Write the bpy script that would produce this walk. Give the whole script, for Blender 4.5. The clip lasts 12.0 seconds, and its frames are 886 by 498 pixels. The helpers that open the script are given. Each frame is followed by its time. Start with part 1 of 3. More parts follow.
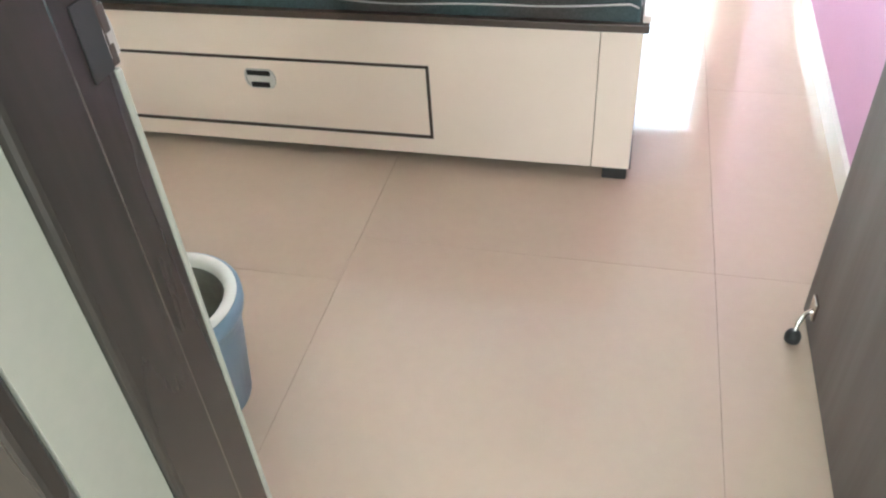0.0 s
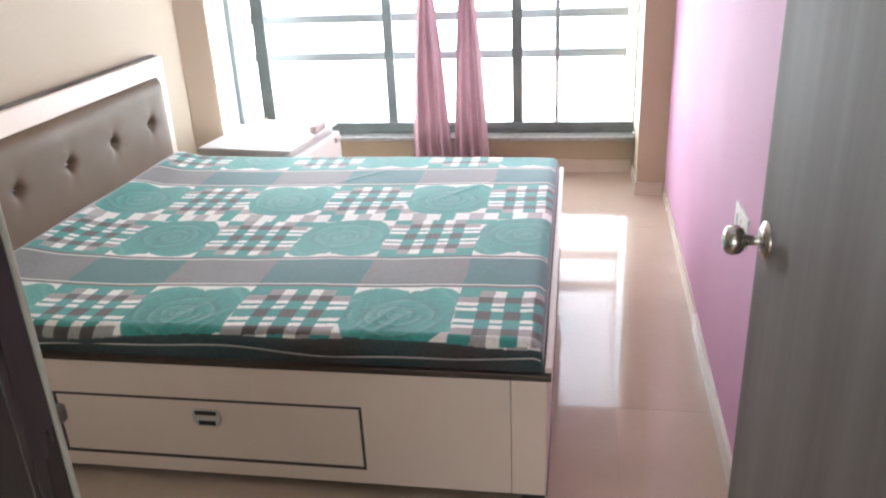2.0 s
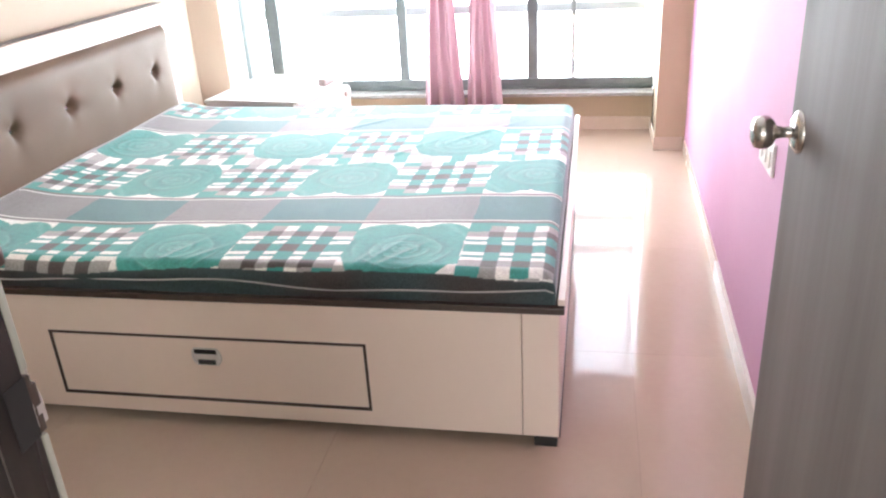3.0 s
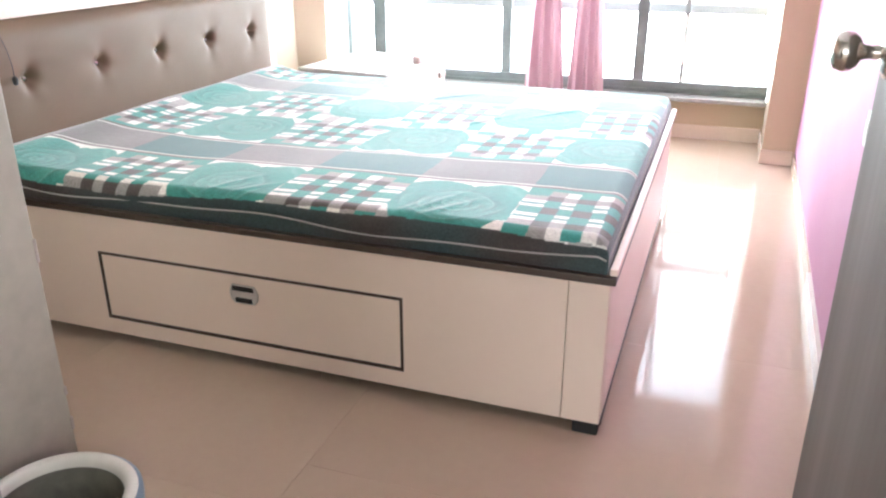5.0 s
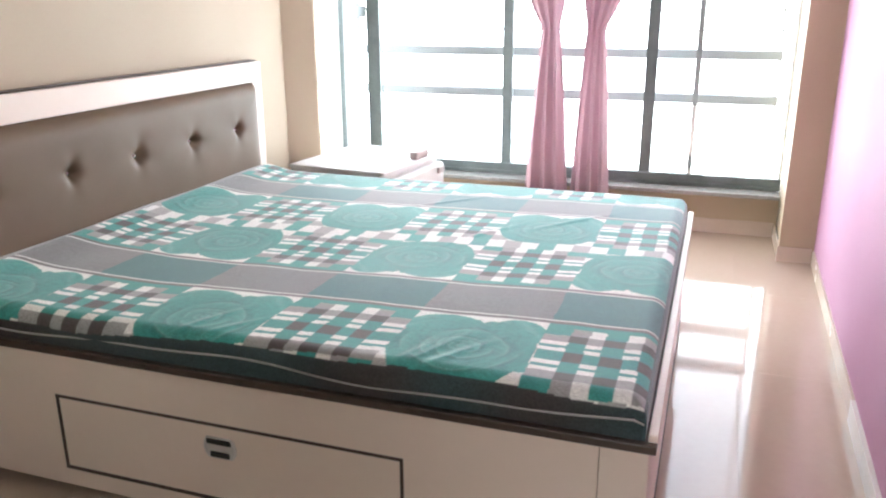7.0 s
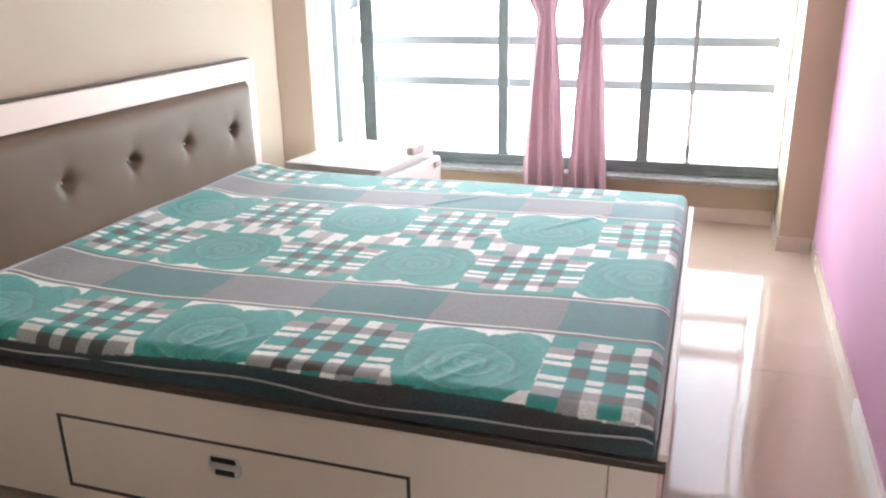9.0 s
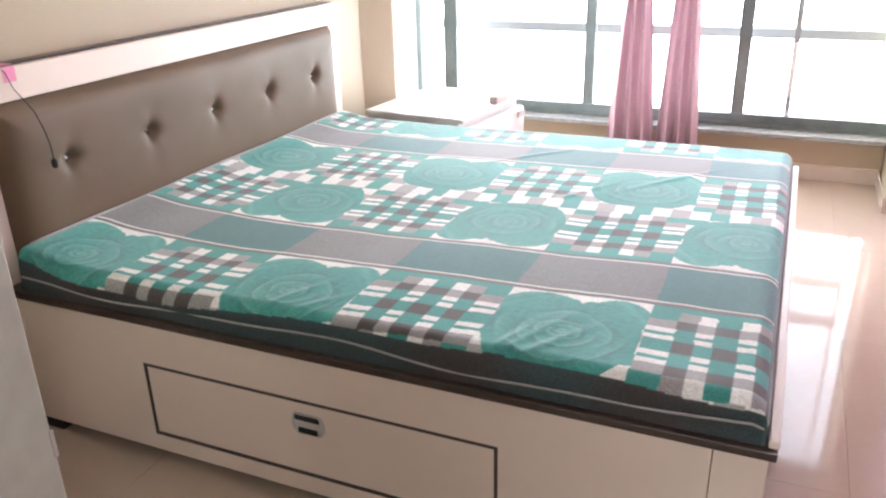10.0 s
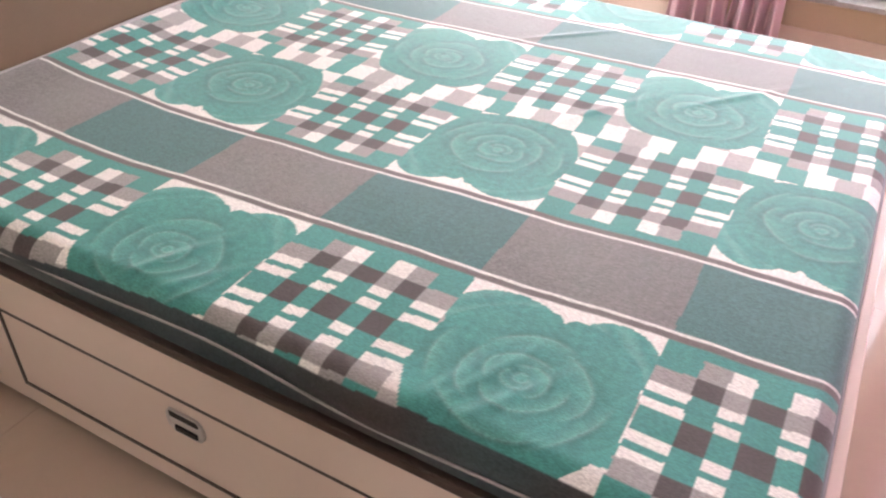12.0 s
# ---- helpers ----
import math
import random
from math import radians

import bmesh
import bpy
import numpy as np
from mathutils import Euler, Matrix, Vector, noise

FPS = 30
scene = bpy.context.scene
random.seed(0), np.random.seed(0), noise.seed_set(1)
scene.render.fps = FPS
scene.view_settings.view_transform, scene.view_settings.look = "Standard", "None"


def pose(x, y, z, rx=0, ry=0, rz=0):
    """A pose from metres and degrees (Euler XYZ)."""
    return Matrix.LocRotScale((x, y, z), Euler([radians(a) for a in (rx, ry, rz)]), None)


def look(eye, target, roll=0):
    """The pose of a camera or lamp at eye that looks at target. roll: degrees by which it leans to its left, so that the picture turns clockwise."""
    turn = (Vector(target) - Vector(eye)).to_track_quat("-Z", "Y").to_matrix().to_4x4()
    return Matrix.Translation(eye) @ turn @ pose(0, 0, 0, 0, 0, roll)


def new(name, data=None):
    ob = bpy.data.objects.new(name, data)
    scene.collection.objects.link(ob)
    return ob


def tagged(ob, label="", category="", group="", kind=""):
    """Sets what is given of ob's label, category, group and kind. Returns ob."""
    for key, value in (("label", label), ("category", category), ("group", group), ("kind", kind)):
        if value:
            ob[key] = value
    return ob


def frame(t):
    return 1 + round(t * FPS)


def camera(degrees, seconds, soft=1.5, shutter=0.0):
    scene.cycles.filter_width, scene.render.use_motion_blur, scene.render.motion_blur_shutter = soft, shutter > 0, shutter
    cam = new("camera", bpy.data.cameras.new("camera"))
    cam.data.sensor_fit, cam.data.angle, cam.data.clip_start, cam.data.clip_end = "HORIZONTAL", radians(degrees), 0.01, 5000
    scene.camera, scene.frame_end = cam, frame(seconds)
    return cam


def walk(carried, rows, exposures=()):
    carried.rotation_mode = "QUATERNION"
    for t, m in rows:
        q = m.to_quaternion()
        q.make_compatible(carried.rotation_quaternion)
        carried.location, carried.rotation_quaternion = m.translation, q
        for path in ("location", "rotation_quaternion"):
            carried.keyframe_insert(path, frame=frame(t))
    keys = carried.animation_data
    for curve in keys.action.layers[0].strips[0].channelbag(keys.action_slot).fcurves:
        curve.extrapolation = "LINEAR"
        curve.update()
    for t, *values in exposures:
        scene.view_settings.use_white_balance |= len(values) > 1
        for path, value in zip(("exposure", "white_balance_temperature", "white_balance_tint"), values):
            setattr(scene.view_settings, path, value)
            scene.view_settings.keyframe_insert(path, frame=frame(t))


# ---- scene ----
cam = camera(58.2, 12.0, soft=2.2)
PATH = [
    (0, (1.975, -1.821, 1.29), (1.565, -0.353, -0.004), -4.3),
    (0.5, (1.99, -1.843, 1.437), (1.718, -0.152, 0.405), -2.4),
    (1, (2.048, -1.866, 1.592), (1.779, -0.041, 0.817), -1.3),
    (1.5, (2.061, -1.884, 1.631), (1.753, -0.029, 0.949), -1.6),
    (2, (2.059, -1.886, 1.621), (1.74, -0.069, 0.847), -2.7),
    (2.5, (2.055, -1.869, 1.537), (1.727, -0.076, 0.714), -3.1),
    (4.5, (2.176, -1.767, 1.26), (1.62, -0.002, 0.5), -1.5),
    (5, (2.19, -1.749, 1.226), (1.578, -0.002, 0.468), -0.0),
    (5.5, (2.191, -1.71, 1.228), (1.552, 0.057, 0.543), 0.9),
    (6, (2.162, -1.68, 1.27), (1.502, 0.107, 0.66), 0.7),
    (6.5, (2.106, -1.561, 1.278), (1.449, 0.233, 0.687), 0.2),
    (7, (2.061, -1.464, 1.302), (1.444, 0.343, 0.706), -0.2),
    (7.5, (2.051, -1.419, 1.304), (1.469, 0.393, 0.688), -0.8),
    (9.5, (1.996, -1.426, 1.386), (1.373, 0.35, 0.71), -1.3),
    (10, (1.942, -1.35, 1.376), (1.196, 0.339, 0.607), -1.4),
    (10.5, (1.907, -1.145, 1.378), (1.096, 0.446, 0.479), -0.7),
    (11, (1.872, -1.005, 1.353), (1.088, 0.486, 0.276), 0.6),
    (11.5, (1.814, -0.838, 1.379), (1.126, 0.642, 0.223), 2.4),
    (12, (1.836, -0.653, 1.391), (1.09, 0.773, 0.205), 2.3),
]
walk(cam, [(t, look(eye, target, roll)) for t, eye, target, roll in PATH],
     exposures=[(0.0, 2.42, 5400, -7), (0.5, 2.12, 5750, -2), (1.0, 1.22, 5900, 4), (1.5, 0.97, 5850, 4), (2.0, 1.1, 5850, 5), (2.5, 1.83, 5900, 8),
                (4.5, 1.6, 5850, 7), (5.0, 1.87, 5850, 6), (5.5, 1.47, 5850, 5), (6.0, 1.27, 5800, 4), (6.5, 1.26, 5850, 4), (7.5, 1.18, 5850, 4),
                (9.5, 1.22, 5850, 4), (10.0, 1.42, 5950, 7), (10.5, 1.57, 6150, 10), (11.0, 1.72, 6200, 13), (11.5, 1.78, 6150, 11), (12.0, 1.53, 6450, 18)])

# ---- world and light ----
world = bpy.data.worlds.new("sky")
scene.world = world
world.use_nodes = True
wn = world.node_tree
sky = wn.nodes.new("ShaderNodeTexSky")
sky.sky_type = "NISHITA"
sky.sun_disc = False
sky.sun_elevation = radians(50)
sky.sun_rotation = radians(20)
wn.links.new(sky.outputs[0], wn.nodes["Background"].inputs[0])
wn.nodes["Background"].inputs[1].default_value = 0.12

GLOW = 7.0        # hazy bright sky beyond the window
HALL = 80.0       # power shared by the two unseen lamps added behind the camera


# ---- materials ----
def material(name, base, rough=0.5, metal=0.0, second=None, scale=8.0, grain=60.0, bump=0.1, spec=0.5, mix=0.5,
             stretch=(1, 1, 1), vary=0.0, coat=0.0):
    """A surface with broad mottling between two tones, fine grain, and fine relief."""
    m = bpy.data.materials.new(name)
    m.use_nodes = True
    nt = m.node_tree
    b = nt.nodes["Principled BSDF"]
    b.inputs["Roughness"].default_value = rough
    b.inputs["Metallic"].default_value = metal
    b.inputs["Specular IOR Level"].default_value = spec
    b.inputs["Coat Weight"].default_value = coat
    b.inputs["Coat Roughness"].default_value = 0.08
    second = second or tuple(c * 0.86 for c in base)
    tc = nt.nodes.new("ShaderNodeTexCoord")
    mp = nt.nodes.new("ShaderNodeMapping")
    mp.inputs["Scale"].default_value = stretch
    nt.links.new(tc.outputs["Object"], mp.inputs[0])
    n1 = nt.nodes.new("ShaderNodeTexNoise")
    n1.inputs["Scale"].default_value = scale
    n1.inputs["Detail"].default_value = 4
    n2 = nt.nodes.new("ShaderNodeTexNoise")
    n2.inputs["Scale"].default_value = grain
    n2.inputs["Detail"].default_value = 3
    nt.links.new(mp.outputs[0], n1.inputs["Vector"])
    nt.links.new(mp.outputs[0], n2.inputs["Vector"])
    add = nt.nodes.new("ShaderNodeMath")
    add.operation = "MULTIPLY_ADD"
    add.inputs[1].default_value = 0.35
    nt.links.new(n2.outputs[0], add.inputs[0])
    nt.links.new(n1.outputs[0], add.inputs[2])
    ramp = nt.nodes.new("ShaderNodeMapRange")
    ramp.inputs[1].default_value, ramp.inputs[2].default_value = 0.45, 0.95
    ramp.inputs[4].default_value = mix * 2
    nt.links.new(add.outputs[0], ramp.inputs[0])
    cm = nt.nodes.new("ShaderNodeMix")
    cm.data_type = "RGBA"
    cm.inputs[6].default_value = (*base, 1)
    cm.inputs[7].default_value = (*second, 1)
    nt.links.new(ramp.outputs[0], cm.inputs[0])
    out = cm.outputs[2]
    if vary:
        oi = nt.nodes.new("ShaderNodeObjectInfo")
        hv = nt.nodes.new("ShaderNodeHueSaturation")
        vr = nt.nodes.new("ShaderNodeMapRange")
        vr.inputs[3].default_value, vr.inputs[4].default_value = 1 - vary, 1 + vary
        nt.links.new(oi.outputs["Random"], vr.inputs[0])
        nt.links.new(vr.outputs[0], hv.inputs["Value"])
        nt.links.new(out, hv.inputs["Color"])
        out = hv.outputs[0]
    nt.links.new(out, b.inputs["Base Color"])
    rr = nt.nodes.new("ShaderNodeMapRange")
    rr.inputs[3].default_value, rr.inputs[4].default_value = rough * 0.85, min(1, rough * 1.2)
    nt.links.new(n1.outputs[0], rr.inputs[0])
    nt.links.new(rr.outputs[0], b.inputs["Roughness"])
    if bump:
        bp = nt.nodes.new("ShaderNodeBump")
        bp.inputs["Strength"].default_value = bump
        bp.inputs["Distance"].default_value = 0.002
        nt.links.new(n2.outputs[0], bp.inputs["Height"])
        nt.links.new(bp.outputs[0], b.inputs["Normal"])
    return m


def sky_material(name, colour, high, strength):
    """Hazy sky: white towards the horizon, bluer and dimmer above."""
    m = bpy.data.materials.new(name)
    m.use_nodes = True
    nt = m.node_tree
    nt.nodes.remove(nt.nodes["Principled BSDF"])
    e = nt.nodes.new("ShaderNodeEmission")
    tc = nt.nodes.new("ShaderNodeNewGeometry")
    sp = nt.nodes.new("ShaderNodeSeparateXYZ")
    up = nt.nodes.new("ShaderNodeMapRange")
    up.inputs[1].default_value, up.inputs[2].default_value = 2.2, 4.4
    mx = nt.nodes.new("ShaderNodeMix")
    mx.data_type = "RGBA"
    mx.inputs[6].default_value, mx.inputs[7].default_value = (*colour, 1), (*high, 1)
    nt.links.new(tc.outputs["Position"], sp.inputs[0])
    nt.links.new(sp.outputs[2], up.inputs[0])
    nt.links.new(up.outputs[0], mx.inputs[0])
    nt.links.new(mx.outputs[2], e.inputs[0])
    e.inputs[1].default_value = strength
    nt.links.new(e.outputs[0], nt.nodes["Material Output"].inputs[0])
    return m


def glass_material():
    m = bpy.data.materials.new("clear_glass")
    m.use_nodes = True
    b = m.node_tree.nodes["Principled BSDF"]
    b.inputs["Transmission Weight"].default_value = 1
    b.inputs["Roughness"].default_value = 0.0
    b.inputs["IOR"].default_value = 1.1
    return m


def weave_material():
    """Printed cotton: the print is a colour attribute; thread grain and crinkle on top."""
    m = bpy.data.materials.new("printed_cotton")
    m.use_nodes = True
    nt = m.node_tree
    b = nt.nodes["Principled BSDF"]
    b.inputs["Roughness"].default_value = 0.72
    b.inputs["Specular IOR Level"].default_value = 0.35
    b.inputs["Sheen Weight"].default_value = 0.45
    b.inputs["Sheen Roughness"].default_value = 0.4
    at = nt.nodes.new("ShaderNodeAttribute")
    at.attribute_name = "print"
    tc = nt.nodes.new("ShaderNodeTexCoord")
    mp = nt.nodes.new("ShaderNodeMapping")
    mp.inputs["Scale"].default_value = (1, 3.0, 1)
    nt.links.new(tc.outputs["Object"], mp.inputs[0])
    n = nt.nodes.new("ShaderNodeTexNoise")
    n.inputs["Scale"].default_value = 160
    n.inputs["Detail"].default_value = 2
    nt.links.new(mp.outputs[0], n.inputs["Vector"])
    mr = nt.nodes.new("ShaderNodeMapRange")
    mr.inputs[1].default_value, mr.inputs[2].default_value = 0.3, 0.7
    mr.inputs[3].default_value, mr.inputs[4].default_value = 0.78, 1.2
    nt.links.new(n.outputs[0], mr.inputs[0])
    hv = nt.nodes.new("ShaderNodeHueSaturation")
    nt.links.new(at.outputs["Color"], hv.inputs["Color"])
    nt.links.new(mr.outputs[0], hv.inputs["Value"])
    nt.links.new(hv.outputs[0], b.inputs["Base Color"])
    bp = nt.nodes.new("ShaderNodeBump")
    bp.inputs["Strength"].default_value = 0.25
    bp.inputs["Distance"].default_value = 0.002
    nt.links.new(n.outputs[0], bp.inputs["Height"])
    nt.links.new(bp.outputs[0], b.inputs["Normal"])
    return m


BEIGE = material("beige_wall_paint", (0.455, 0.362, 0.245), 0.6, second=(0.425, 0.335, 0.226), scale=1.2, grain=90, bump=0.08)
PINK = material("pink_wall_paint", (0.57, 0.335, 0.465), 0.72, second=(0.53, 0.30, 0.43), scale=1.5, grain=70, bump=0.08, spec=0.15)
WHITE_WALL = material("pale_wall_paint", (0.44, 0.425, 0.36), 0.6, second=(0.38, 0.365, 0.31), scale=3, grain=60, bump=0.15)
GREY_WALL = material("scuffed_grey_paint", (0.54, 0.52, 0.43), 0.6, second=(0.38, 0.36, 0.295), scale=2.6, grain=22, bump=0.2, mix=0.6)
CEIL = material("ceiling_paint", (0.80, 0.79, 0.76), 0.8, scale=2, grain=60, bump=0.1)
TILE = material("vitrified_floor_tile", (0.53, 0.415, 0.325), 0.07, second=(0.49, 0.38, 0.295), scale=2.2, grain=35, bump=0.004, vary=0.015, spec=0.33)
GROUT = material("tile_grout", (0.49, 0.385, 0.305), 0.8, bump=0.3)
SKIRT = material("skirting_tile", (0.62, 0.51, 0.42), 0.25, second=(0.55, 0.45, 0.36), scale=6, bump=0.03)
SKIRT_W = material("white_skirting_tile", (0.80, 0.76, 0.70), 0.2, second=(0.72, 0.67, 0.6), scale=6, bump=0.03)
LAMINATE = material("cream_laminate", (0.84, 0.70, 0.60), 0.38, second=(0.81, 0.665, 0.565), scale=2.0, grain=40, bump=0.03)
EDGE = material("dark_edge_band", (0.075, 0.05, 0.038), 0.4, second=(0.05, 0.034, 0.027), scale=12)
DARKWOOD = material("dark_polished_door_frame", (0.047, 0.038, 0.033), 0.26, second=(0.024, 0.021, 0.020), scale=9, grain=50,
                    stretch=(1, 1, 0.12), bump=0.15)
DOORLAM = material("grey_brown_door_laminate", (0.14, 0.118, 0.105), 0.6, spec=0.25, second=(0.115, 0.093, 0.08), scale=14, grain=80,
                   stretch=(1, 1, 0.05), bump=0.1)
LEATHER = material("brown_leatherette", (0.158, 0.105, 0.064), 0.5, second=(0.132, 0.087, 0.052), scale=3, grain=240, bump=0.12, spec=0.3)
STEEL = material("brushed_steel", (0.62, 0.58, 0.54), 0.22, 1.0, second=(0.5, 0.46, 0.42), scale=20, bump=0.03)
NICKEL = material("satin_nickel", (0.70, 0.66, 0.62), 0.45, 0.35)
BLACK = material("black_rubber", (0.02, 0.018, 0.017), 0.6)
ALU = material("dark_window_aluminium", (0.17, 0.20, 0.195), 0.4, 0.2, second=(0.11, 0.13, 0.13))
RAILPAINT = material("painted_grille_steel", (0.54, 0.57, 0.58), 0.5)
EDGE_L = material("grey_edge_band", (0.50, 0.44, 0.41), 0.4)
RAIL_GREY = material("grey_sash_aluminium", (0.34, 0.37, 0.37), 0.45, 0.2)
ALUW = material("white_window_aluminium", (0.82, 0.82, 0.80), 0.4)
GRANITE = material("grey_sill_stone", (0.32, 0.31, 0.29), 0.25, second=(0.22, 0.21, 0.2), scale=30)
CURTAIN = material("pink_curtain_cloth", (0.57, 0.40, 0.43), 0.85, second=(0.50, 0.34, 0.37), scale=5, grain=200, bump=0.2, spec=0.2)
ctr = CURTAIN.node_tree.nodes.new("ShaderNodeBsdfTranslucent")
ctr.inputs[0].default_value = (0.58, 0.45, 0.49, 1)
cmx = CURTAIN.node_tree.nodes.new("ShaderNodeMixShader")
cmx.inputs[0].default_value = 0.3
CURTAIN.node_tree.links.new(CURTAIN.node_tree.nodes["Principled BSDF"].outputs[0], cmx.inputs[1])
CURTAIN.node_tree.links.new(ctr.outputs[0], cmx.inputs[2])
CURTAIN.node_tree.links.new(cmx.outputs[0], CURTAIN.node_tree.nodes["Material Output"].inputs[0])
PLASTIC_BLUE = material("blue_grey_plastic", (0.20, 0.27, 0.34), 0.35, second=(0.17, 0.235, 0.30), scale=4, bump=0.02)
PLASTIC_WHITE = material("off_white_plastic", (0.78, 0.75, 0.68), 0.35, bump=0.02)
BUCKET_IN = material("dull_bucket_lining", (0.20, 0.19, 0.15), 0.6, second=(0.12, 0.11, 0.09), scale=20)
MATT_SIDE = material("dark_mattress_cloth", (0.055, 0.047, 0.046), 0.85, second=(0.03, 0.05, 0.052), scale=5, grain=150, bump=0.25, spec=0.2)
PIPING = material("pale_piping", (0.44, 0.42, 0.40), 0.8, bump=0.2)
PINK_TAPE = material("pink_tape", (0.85, 0.28, 0.45), 0.5)
PINK_PALE = material("pale_pink_film", (0.78, 0.45, 0.48), 0.5)
SOCKET_W = material("white_switch_plastic", (0.82, 0.80, 0.76), 0.3, bump=0)
GLASS = glass_material()
FROST = bpy.data.materials.new("frosted_glass")
FROST.use_nodes = True
FROST.node_tree.nodes["Principled BSDF"].inputs["Transmission Weight"].default_value = 1.0
FROST.node_tree.nodes["Principled BSDF"].inputs["Roughness"].default_value = 0.75
FROST.node_tree.nodes["Principled BSDF"].inputs["Base Color"].default_value = (0.12, 0.125, 0.125, 1)
WEAVE = weave_material()
SKYGLOW = sky_material("hazy_sky", (1.0, 0.985, 0.96), (0.55, 0.585, 0.635), GLOW)


# ---- mesh helpers ----
def finish(name, bm, mat, parent=None, label="", smooth=False):
    me = bpy.data.meshes.new(name)
    bm.normal_update()
    bm.to_mesh(me)
    bm.free()
    me.materials.append(mat)
    if smooth:
        for p in me.polygons:
            p.use_smooth = True
    ob = new(name, me)
    if parent:
        ob.parent = parent
    if label:
        ob["label"] = label
    return ob


def part(name, bm, mat, parent, label="", smooth=False):
    return finish(name, bm, mat, parent, label, smooth)


def box(lo, hi, bevel=0.0, bm=None, seg=2):
    own = bmesh.new()
    bmesh.ops.create_cube(own, size=1)
    c = [(a + b) / 2 for a, b in zip(lo, hi)]
    d = [b - a for a, b in zip(lo, hi)]
    for v in own.verts:
        v.co = Vector((c[0] + v.co.x * d[0], c[1] + v.co.y * d[1], c[2] + v.co.z * d[2]))
    if bevel:
        bmesh.ops.bevel(own, geom=own.edges[:], offset=bevel, segments=seg, affect="EDGES", profile=0.5)
    if bm is None:
        return own
    me = bpy.data.meshes.new("t")
    own.to_mesh(me)
    own.free()
    bm.from_mesh(me)
    bpy.data.meshes.remove(me)
    return bm


def lathe(profile, n=32, axis="z", centre=(0, 0, 0), bm=None, caps=(True, True)):
    """Revolve (radius, height) pairs round an axis."""
    bm = bm or bmesh.new()
    rings = []
    for r, h in profile:
        ring = []
        for i in range(n):
            a = 2 * math.pi * i / n
            p = (r * math.cos(a), r * math.sin(a), h)
            if axis == "x":
                p = (p[2], p[0], p[1])
            if axis == "y":
                p = (p[1], p[2], p[0])
            ring.append(bm.verts.new(Vector(p) + Vector(centre)))
        rings.append(ring)
    for a, b in zip(rings, rings[1:]):
        for i in range(n):
            j = (i + 1) % n
            bm.faces.new((a[i], a[j], b[j], b[i]))
    for ring, r, cap in ((rings[0], profile[0][0], caps[0]), (rings[-1], profile[-1][0], caps[1])):
        if r > 1e-4 and cap:
            bm.faces.new(ring)
    bmesh.ops.recalc_face_normals(bm, faces=bm.faces[:])
    return bm


def tube(points, r, n=8):
    """A round cord along a row of points."""
    bm = bmesh.new()
    rings = []
    pts = [Vector(p) for p in points]
    for k, p in enumerate(pts):
        d = (pts[min(k + 1, len(pts) - 1)] - pts[max(k - 1, 0)]).normalized()
        u = d.cross(Vector((0.31, 0.2, 0.93))).normalized()
        w = d.cross(u)
        rings.append([bm.verts.new(p + r * (math.cos(2 * math.pi * i / n) * u + math.sin(2 * math.pi * i / n) * w)) for i in range(n)])
    for a, b in zip(rings, rings[1:]):
        for i in range(n):
            bm.faces.new((a[i], a[(i + 1) % n], b[(i + 1) % n], b[i]))
    bm.faces.new(rings[0]), bm.faces.new(rings[-1])
    bmesh.ops.recalc_face_normals(bm, faces=bm.faces[:])
    return bm


def grid_mesh(name, xs, ys, fn, mat, parent=None, smooth=True):
    """A sheet of quads; fn(i, j) gives the place of each vertex."""
    nx, ny = len(xs), len(ys)
    vs = [fn(x, y) for y in ys for x in xs]
    fs = [(j * nx + i, j * nx + i + 1, (j + 1) * nx + i + 1, (j + 1) * nx + i) for j in range(ny - 1) for i in range(nx - 1)]
    me = bpy.data.meshes.new(name)
    me.from_pydata(vs, [], fs)
    me.materials.append(mat)
    for p in me.polygons:
        p.use_smooth = smooth
    ob = new(name, me)
    if parent:
        ob.parent = parent
    return ob


def empty(name, **tags):
    return tagged(new(name), **tags)


def prism(points, z0, z1):
    """An upright block over a plan outline."""
    bm = bmesh.new()
    lo = [bm.verts.new((x, y, z0)) for x, y in points]
    hi = [bm.verts.new((x, y, z1)) for x, y in points]
    n = len(points)
    for i in range(n):
        bm.faces.new((lo[i], lo[(i + 1) % n], hi[(i + 1) % n], hi[i]))
    bm.faces.new(lo[::-1]), bm.faces.new(hi)
    bmesh.ops.recalc_face_normals(bm, faces=bm.faces[:])
    return bm


# ---- the plan ----
WALL_X = -0.045                 # headboard wall
CEILING_Z = 2.75
DOOR_Y0, DOOR_Y1 = -1.520, -1.285   # thickness of the door wall
JAMB_X, HINGE_X = 1.549, 2.45
WIN_Y = 3.32


def pink_x(y):
    """The pink wall runs slightly out of square with the bed."""
    return 2.556 + (y - 0.4) * 0.0200


def structure(name, bm, mat, label, category):
    return tagged(finish(name, bm, mat), label, category, kind="structure")


structure("ground_slab", box((-1.5, -7.0, -0.2), (4.2, 3.47, -0.006)), GROUT, "concrete floor slab under the tiles", "floor")
structure("wall_headboard", box((WALL_X - 0.2, -0.646, 0), (WALL_X, 2.40, CEILING_Z)), BEIGE, "plain beige painted bedroom wall behind the headboard", "wall")
# face slanted towards the window so it comes out as light as the wall
structure("column_left", prism([(WALL_X + 0.002, 2.20), (0.047, 2.375), (0.047, 2.40), (WALL_X + 0.002, 2.40)], 0, CEILING_Z), BEIGE, "beige painted column beside the corner window", "column")
structure("wall_bath", box((WALL_X - 0.2, -1.285, 0), (0.958, -0.648, CEILING_Z), 0.004), GREY_WALL, "scuffed pale grey painted wall corner by the door", "wall")
